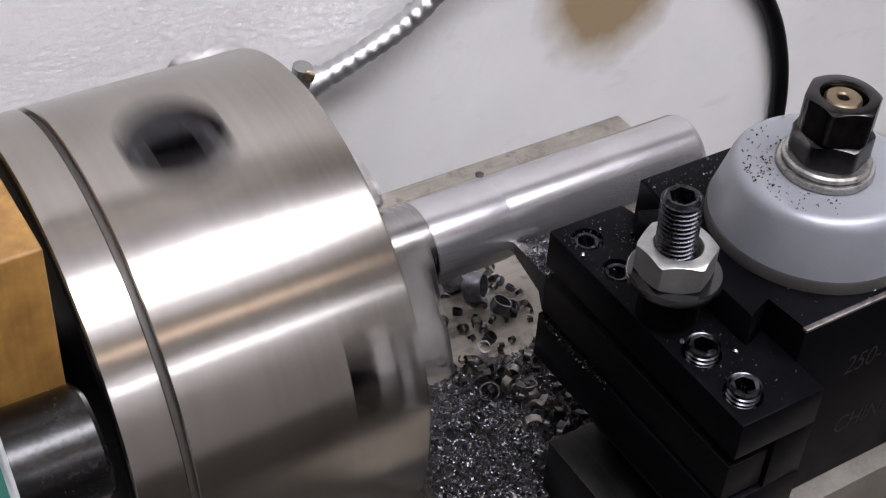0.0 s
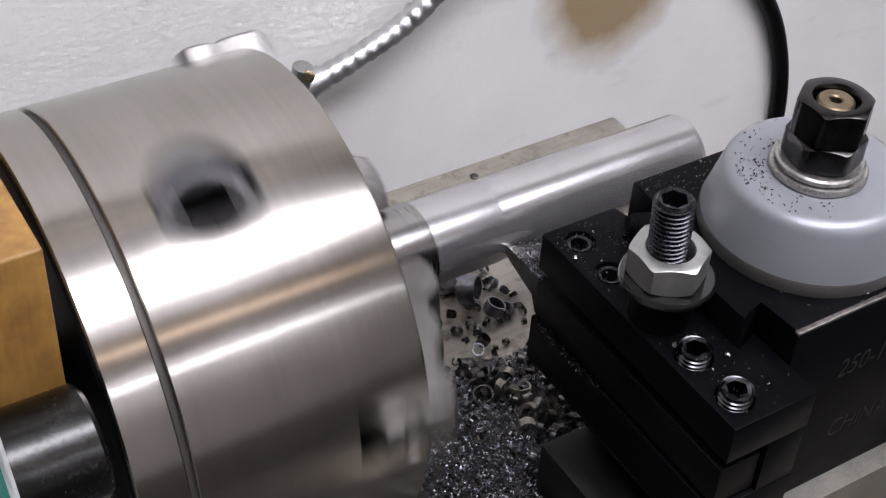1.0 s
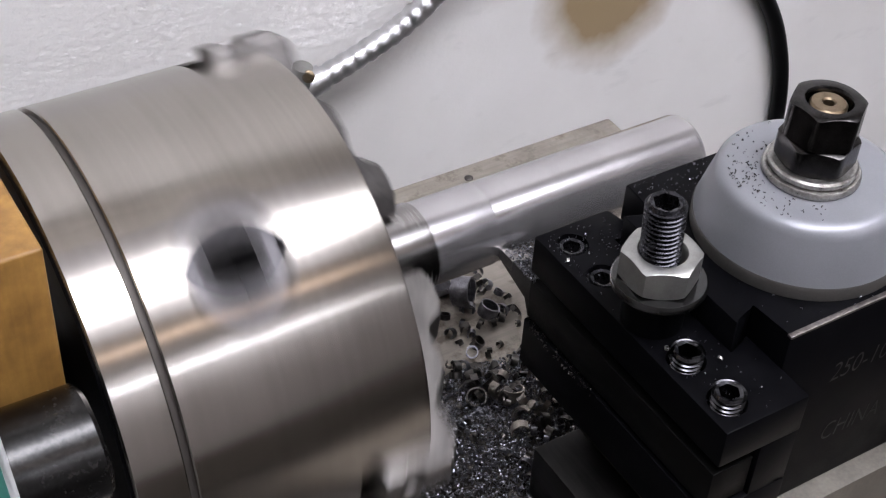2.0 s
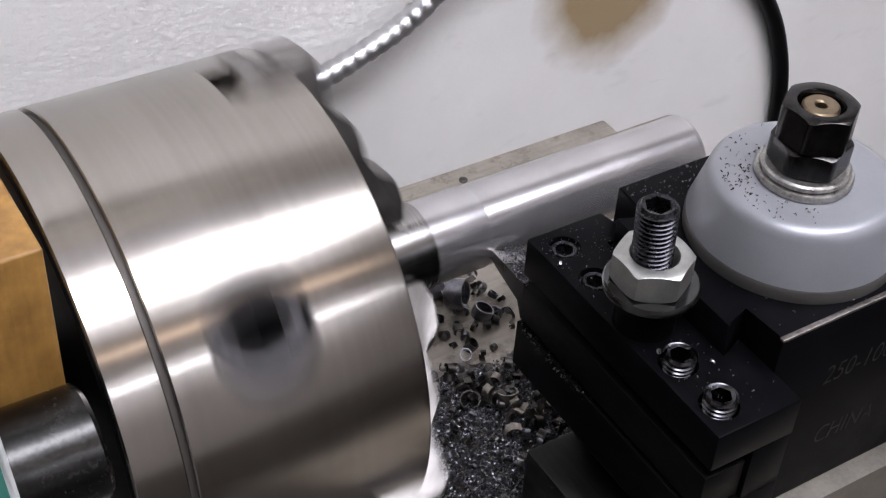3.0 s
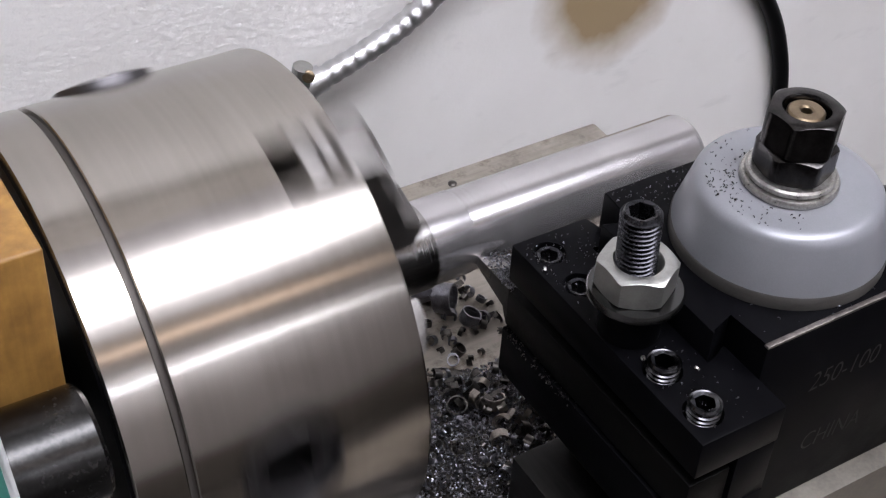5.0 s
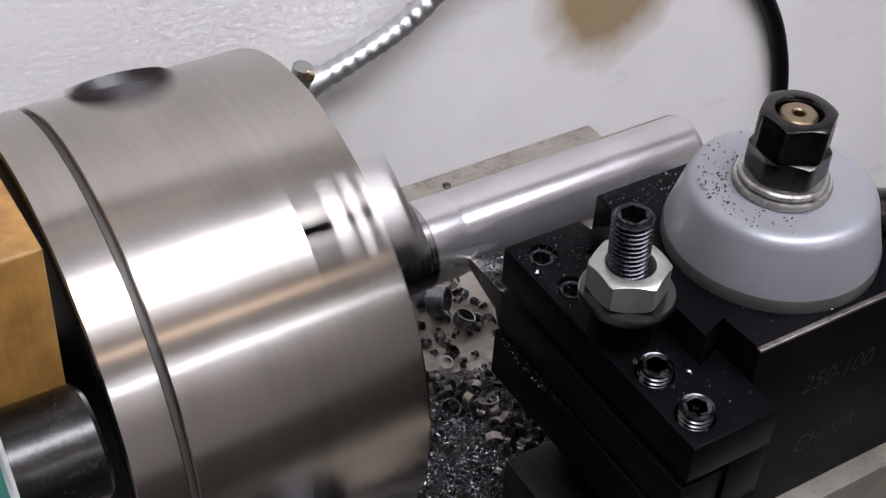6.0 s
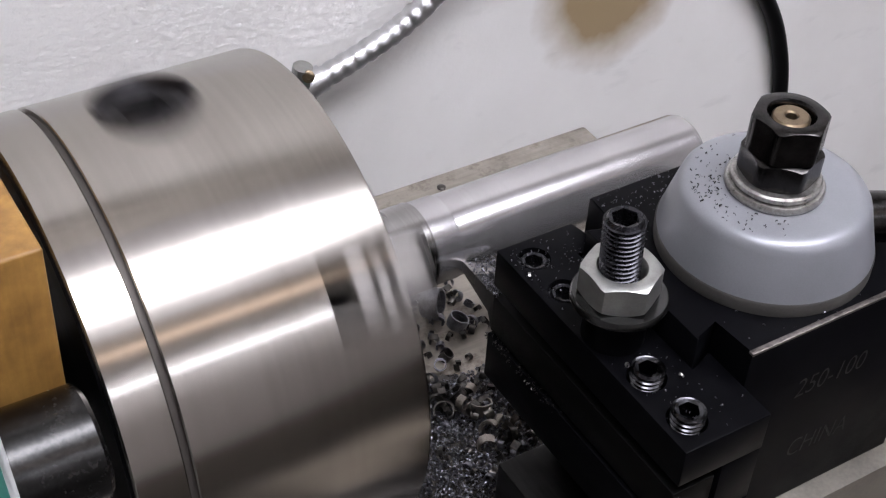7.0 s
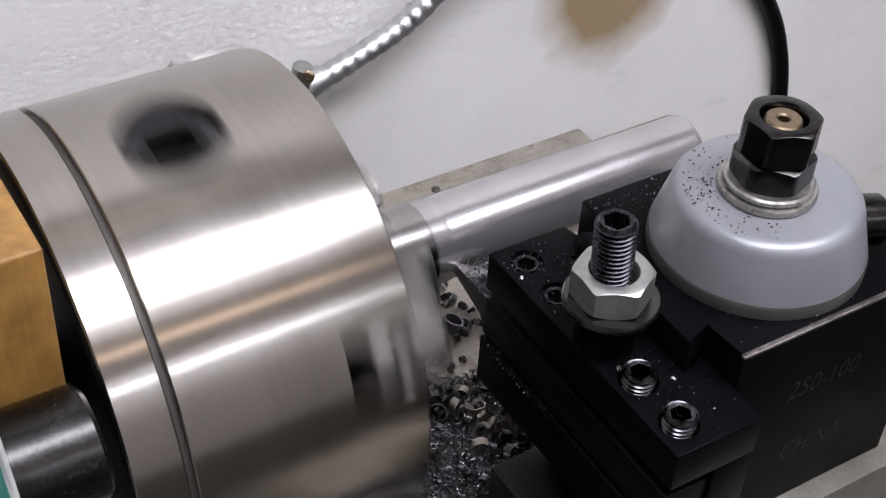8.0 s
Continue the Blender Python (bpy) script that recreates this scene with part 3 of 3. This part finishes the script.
def build_holder():
    h = carried(thing("tool_holder", "black quick-change tool holder with set screws", "tool holder", (56.3, -101.8, 15)))
    upper = [(0, 0), (24.6, 0), (24.6, 22.6), (17.0, 18.8), (17.0, 66.4), (23.5, 63.4), (24.6, 69.5), (23.0, 76.2), (0, 76.2)]
    jaw = part("upper_jaw", prism(upper, -11.5, 0, 0.45), M_BLACK, h)
    for x, y, bore in ((6.6, 69.0, 4.3), (6.6, 55.6, 4.3), (6.6, 22.8, 4.8), (6.6, 8.0, 4.8)):
        hole = lathe([(0, -8), (bore, -8), (bore, 3), (0, 3)], "Z", 36)
        bmesh.ops.transform(hole, matrix=Matrix.Translation((x * MM, y * MM, 0)), verts=hole.verts)
        cut_away(jaw, hole)
    inner = [(13, 0.2), (24.4, 0.2), (24.4, 22.4), (16.9, 18.6), (16.9, 66.6), (23.4, 63.6), (24.4, 69.3), (22.8, 76), (13, 76)]
    part("web", prism(inner, -29, -11.5, 0.2), M_BLACK, h)
    lower = [(-0.3, 0), (24.6, 0), (24.6, 22.6), (17.0, 18.8), (17.0, 66.4), (23.5, 63.4), (24.6, 76.2), (-0.3, 76.2)]
    part("lower_jaw", prism(lower, -44, -28.5, 0.45), M_BLACK, h)
    for y, z, af in ((69.0, -0.4, 4.4), (55.6, -0.4, 4.4), (22.8, 3.2, 4.5), (8.0, 3.2, 4.5)):
        s = carried(thing("set_screw", "dark steel socket set screw in the tool holder", "set screw", (62.9, -101.8 + y, 15), "holder screws"))
        part("thread", thread(4.0 if z < 0 else 4.1, -8.4, z, 1.3, af, 6.5), M_STUD if z < 0 else M_SCREW, s)
    st = carried(thing("height_stud", "black threaded stud with hexagon socket", "stud", (64.3, -63.8, 15)))
    part("thread", thread(4.9, -6, 36.2, 1.3, 5.6, 7.0, 48, 1.0), M_STUD, st, at=pose(0, 0, 0, -1.2, -2.6, 0))
    part("neck", lathe([(5.4, 0.1), (7.6, 0.1), (7.6, 11.8), (5.4, 11.8)], "Z", 48, closed=True), M_BLACK, st)
    part("collar", lathe([(5.6, 11.2), (10.9, 11.2), (11.6, 11.8), (11.6, 12.9), (11.1, 13.6), (5.6, 13.6)], "Z", 64, closed=True), M_COLLAR, st, "round black thumb collar")
    nut = carried(thing("hex_nut", "silver zinc-plated hexagon nut on the stud", "nut", (64.0, -63.5, 28.6)))
    part("nut", hex_nut(17.2, 0, 7.8, 5.5, 28, 1.1), M_ZINC, nut)
    tool = carried(thing("turning_tool", "dark steel turning tool clamped in the holder", "cutting tool", (56.3, -101.8, 0)))
    lay = Matrix(((0, 0, 1, 0), (1, 0, 0, 0), (0, 1, 0, 0), (0, 0, 0, 1)))
    shank = prism([(1, -12.2), (75.8, -12.2), (75.8, -0.15), (1, -0.15)], 0.2, 12.2, 0.25)
    nose = prism([(75.8, -12.2), (77.5, -7.2), (89.4, -4.2), (90.3, -0.15), (75.8, -0.15)], 0.2, 12.2, 0.25)
    for bm in (shank, nose):
        bmesh.ops.transform(bm, matrix=lay, verts=bm.verts)
    for v in nose.verts:
        if v.co.y > 79 * MM:
            v.co.y -= 0.45 * v.co.x
    part("shank", shank, M_TOOL, tool)
    part("nose", nose, M_NOSE, tool, "end of the tool, lit grey put into its colour")
    part("tip", prism([(-0.1, 84.5), (6.5, 82), (5.5, 86.6), (0.6, 90.5), (-0.1, 90.3)], -3.4, 0.25, 0.2), M_JAW, tool, "small grey cutting tip")


# ---------------------------------------------------------------- things on the wall
def build_wall_things():
    cable = thing("armoured_cable", "flexible stainless armoured cable against the wall", "cable", (112, 212, -101))
    part("armour", tube([(2, 0, 0.4), (5.5, 0, 1.4), (12.4, 0, 3.6), (24.8, 0, 8.0), (38.7, 0, 14.0), (49.7, 0, 20.8), (59.4, 0, 28.2), (80, -2, 46), (112, -6, 82)], 5.3, 20, 0.6, 6.2), M_CONDUIT, cable, "ribbed steel sleeve")
    part("ferrule", tube([(-9, 0, -6), (-3, 0, -1.4), (3.2, 0, 0.9)], 6.0, 24), M_CONDUIT, cable, "plain steel end sleeve")
    part("clamp", tube([(-8.6, -2, 2), (-8.2, -3, 9.4), (-8.0, -3.2, 10.8), (-7.9, -3.3, 11.6)], 4.3, 20), M_ZINC, cable, "small round clamp")
    part("screw", lathe([(0, 0), (2.7, 0), (2.7, 1.2), (1.8, 1.7), (1.2, 1.7), (1.0, 1.0), (0, 1.0)], "Z", 24), M_BRASS, cable, "brass clamp screw", at=pose(-0.0074, -0.0070, 0.0088, 68, 0, -20))
    lead = thing("black_cable", "thick black rubber cable hanging by the wall", "cable", (409.5, 224.5, -184.4))
    part("sheath", tube([(-43.0, 0, 68.2), (-32.1, 0, 55.3), (-21.6, 0, 42.2), (-11.1, 0, 25.2), (-2.7, 0, 6.4), (3.5, 0, -12.4), (7.6, 0, -33.2), (9.1, 0, -51.9), (9.4, 0, -72.7)], 4.6, 20, steps=12), M_RUBBER, lead)


# ---------------------------------------------------------------- swarf
def ring_chip(rng, r, width, turns, bm, at, tilt):
    n = int(10 * turns) + 3
    last = None
    for i in range(n):
        a = 2 * math.pi * turns * i / (n - 1)
        rr = r * (1 + 0.12 * a / 6.28)
        row = []
        for s in (-0.5, 0.5):
            for k in (0.0, 0.2):
                row.append(bm.verts.new(at + tilt @ Vector(((rr + k * r) * math.cos(a), (rr + k * r) * math.sin(a), s * width + 0.35 * width * a / 6.28)) * MM))
        if last:
            for i0, i1 in ((0, 1), (1, 3), (3, 2), (2, 0)):
                bm.faces.new((last[i0], last[i1], row[i1], row[i0]))
        last = row
    return bm


def turned(rng):
    return Euler((rng.uniform(0, 6.28), rng.uniform(0, 6.28), rng.uniform(0, 6.28))).to_matrix()


def heap_height(x, y):
    """Height in mm of the swarf heap above the slide."""
    h = 11 * math.exp(-((x - 42) / 42) ** 2 - ((y + 42) / 40) ** 2)
    return max(0.0, h + 3.0 * noise.noise((x * 0.07, y * 0.07, 2.0)) - 1.0)


def build_swarf():
    rng = random.Random(5)
    # heap body
    bm = bmesh.new()
    nx, ny = 70, 90
    grid = [[bm.verts.new(((20 + 75 * i / nx) * MM, (-95 + 105 * j / ny) * MM, (heap_height(20 + 75 * i / nx, -95 + 105 * j / ny) - 0.6 + rng.uniform(-0.5, 0.5)) * MM)) for j in range(ny + 1)] for i in range(nx + 1)]
    for i in range(nx):
        for j in range(ny):
            bm.faces.new((grid[i][j], grid[i + 1][j], grid[i + 1][j + 1], grid[i][j + 1]))
    heap = carried(thing("swarf_heap", "heap of fine dark steel turnings", "swarf", (0, 0, SLIDE_Z), kind="stuff"))
    part("bed_of_dust", bm, M_CHIPDARK, heap)
    fine = bmesh.new()
    for _ in range(8500):
        x, y = rng.uniform(22, 82), rng.uniform(-92, 8)
        h = heap_height(x, y)
        if h < 0.4 and rng.random() < 0.75:
            continue
        at = Vector((x, y, h + rng.uniform(0.0, 0.8))) * MM
        ring_chip(rng, rng.uniform(0.22, 0.62), rng.uniform(0.2, 0.55), rng.uniform(0.35, 0.9), fine, at, turned(rng))
    part("fine_chips", fine, M_CHIP, heap)
    # loose curls one can tell apart
    for k in range(130):
        bm = bmesh.new()
        r = rng.uniform(0.8, 1.9)
        x, y = rng.uniform(50, 96), rng.uniform(-34, 48)
        ring_chip(rng, r, r * rng.uniform(0.9, 1.7), rng.uniform(0.6, 1.3), bm, Vector((0, 0, 0)), turned(rng))
        z = heap_height(x, y) + r * 0.75
        carried(solid("swarf_curl", bm, M_CHIPDARK if rng.random() < 0.6 else M_CHIP, "small curled steel chip lying on the slide", "swarf", (x, y, SLIDE_Z + z), "loose curls"))
    # middling curls half sunk in the heap
    for k in range(46):
        bm = bmesh.new()
        r = rng.uniform(0.9, 1.9)
        x, y = rng.uniform(26, 62), rng.uniform(-84, -14)
        ring_chip(rng, r, r * rng.uniform(0.7, 1.5), rng.uniform(0.5, 1.2), bm, Vector((0, 0, 0)), turned(rng))
        carried(solid("swarf_curl", bm, M_CHIP if rng.random() < 0.55 else M_CHIPDARK, "curled steel chip half sunk in the heap", "swarf", (x, y, SLIDE_Z + heap_height(x, y) + r * 0.5), "heap curls"))
    # heavier brown-tinted curls at the edge of the heap
    for k in range(34):
        bm = bmesh.new()
        r = rng.uniform(1.5, 2.7)
        x, y = rng.uniform(58, 82), rng.uniform(-32, 4)
        ring_chip(rng, r, r * rng.uniform(0.8, 1.4), rng.uniform(0.5, 1.1), bm, Vector((0, 0, 0)), turned(rng))
        carried(solid("swarf_curl", bm, M_CHIPTAN if rng.random() < 0.5 else M_CHIPDARK, "broad curled steel chip on the heap's edge", "swarf", (x, y, SLIDE_Z + heap_height(x, y) + r * 0.8), "broad curls"))
    for x, y, r, tilt in ((78.3, 37.4, 3.9, (1.3, 0.3, 0.6)), (72.5, 45.0, 4.4, (0.5, 1.2, 0.2)), (82, 26, 2.6, (0.2, 0.3, 0.4))):
        bm = bmesh.new()
        ring_chip(rng, r, r * 1.2, 1.7, bm, Vector((0, 0, 0)), Euler(tilt).to_matrix())
        carried(solid("large_curl", bm, M_CHIP, "large bright steel curl on the slide", "swarf", (x, y, SLIDE_Z + r * 1.05), "large curls"))
    # crumbs on the black tops and the hub
    def crumbs(name, label, count, place, size, mat):
        bm = bmesh.new()
        for _ in range(count):
            x, y, z = place()
            r = rng.uniform(*size)
            ring_chip(rng, r, r * 0.8, rng.uniform(0.25, 0.7), bm, Vector((x, y, z + r * 0.3)) * MM, turned(rng))
        carried(solid(name, bm, mat, label, "swarf", kind="stuff"))
    crumbs("holder_chips", "bright crumbs of swarf on the tool holder", 120, lambda: (rng.uniform(57, 80), -27 - abs(rng.gauss(0, 14)), 15), (0.12, 0.3), M_CHIP)
    crumbs("post_chips", "bright crumbs of swarf on the tool post", 110, lambda: (rng.uniform(82, 108), -28 - abs(rng.gauss(0, 9)), 23.5), (0.12, 0.32), M_CHIP)
    crumbs("front_chips", "scattered bright crumbs along the tool post", 90, lambda: (rng.uniform(83, 120), rng.uniform(-90, -30), 23.5), (0.12, 0.36), M_CHIP)
    crumbs("screw_chips", "bright crumbs between the set screws", 46, lambda: (rng.uniform(58, 79), rng.uniform(-100, -72), 15), (0.12, 0.42), M_CHIP)
    crumbs("tool_chips", "fine swarf packed on the tool tip", 420, lambda: (rng.uniform(56.4, 66), rng.uniform(-27, -13), rng.uniform(-0.1, 0.7)), (0.2, 0.5), M_CHIP)
    crumbs("jaw_chips", "fine swarf on the lower jaw", 160, lambda: (rng.uniform(54.5, 60), rng.uniform(-60, -26), -13.4), (0.15, 0.4), M_CHIPDARK)

    for x, y, r, turns, tilt in ((62.3, -70.5, 0.75, 0.4, (0.4, 0.2, 0.3)), (57.9, -37.9, 0.7, 0.45, (1.5, 0.3, 0.9)), (60.8, -74.0, 0.5, 1.4, (0.9, 0.5, 0.2)), (69.9, -82.7, 0.55, 0.8, (0.3, 1.1, 0.5))):
        bm = bmesh.new()
        ring_chip(rng, r, r * 0.9, turns, bm, Vector((0, 0, 0)), Euler(tilt).to_matrix())
        carried(solid("steel_flake", bm, M_FLAKE, "bright curled flake lying on the tool holder", "swarf", (x, y, 15 + r * 0.7), "bright flakes"))

    def on_hub():
        a, r = rng.gauss(2.75, 0.6), rng.uniform(12.5, 20.5)
        return 109 + r * math.cos(a), -62 + r * math.sin(a), 42.3
    crumbs("hub_chips", "dark crumbs of swarf on the clamp hub", 110, on_hub, (0.15, 0.38), M_NUTBLACK)


build_room()
build_lights()
CHUCK = build_chuck()
WORK, SKIN = build_work()
SPINDLE = build_headstock()
build_slides()
build_post()
build_holder()
build_wall_things()
build_swarf()

# ---------------------------------------------------------------- movement
FEED = 18.51                 # mm along the spindle in the whole clip
SKIPS = (0.35, 0.85, 1.35, 1.83, 2.31, 2.77, 3.25, 3.75, 4.25, 4.73, 5.22, 5.7, 6.25, 6.65, 7.15, 7.65)


def spin(t):
    """Angle of the chuck in degrees at t: a steady 31 turns in the clip and a slip forward at each skip."""
    return 5.90 + (1200 + 190.22) * t + 32.29 * sum(s < t for s in SKIPS)


def motions():
    rows = []
    for k in range(241):
        t = k / 30
        rows.append((t, Matrix.Translation(P(0, 0, 0)) @ Matrix.Rotation(radians(spin(t)), 4, "X")))
    for ob in (CHUCK, WORK, SPINDLE):
        walk(ob, rows)
    walk(SKIN, [(t, Matrix.Translation((-FEED * MM * t / 8, 0, 0))) for t in (0, 2, 4, 6, 8)])
    for ob in CARRIED:
        base = Matrix.Translation(ob.location) @ ob.rotation_euler.to_matrix().to_4x4()
        walk(ob, [(t, Matrix.Translation((-FEED * MM * t / 8, 0, 0)) @ base) for t in (0, 2, 4, 6, 8)])


motions()
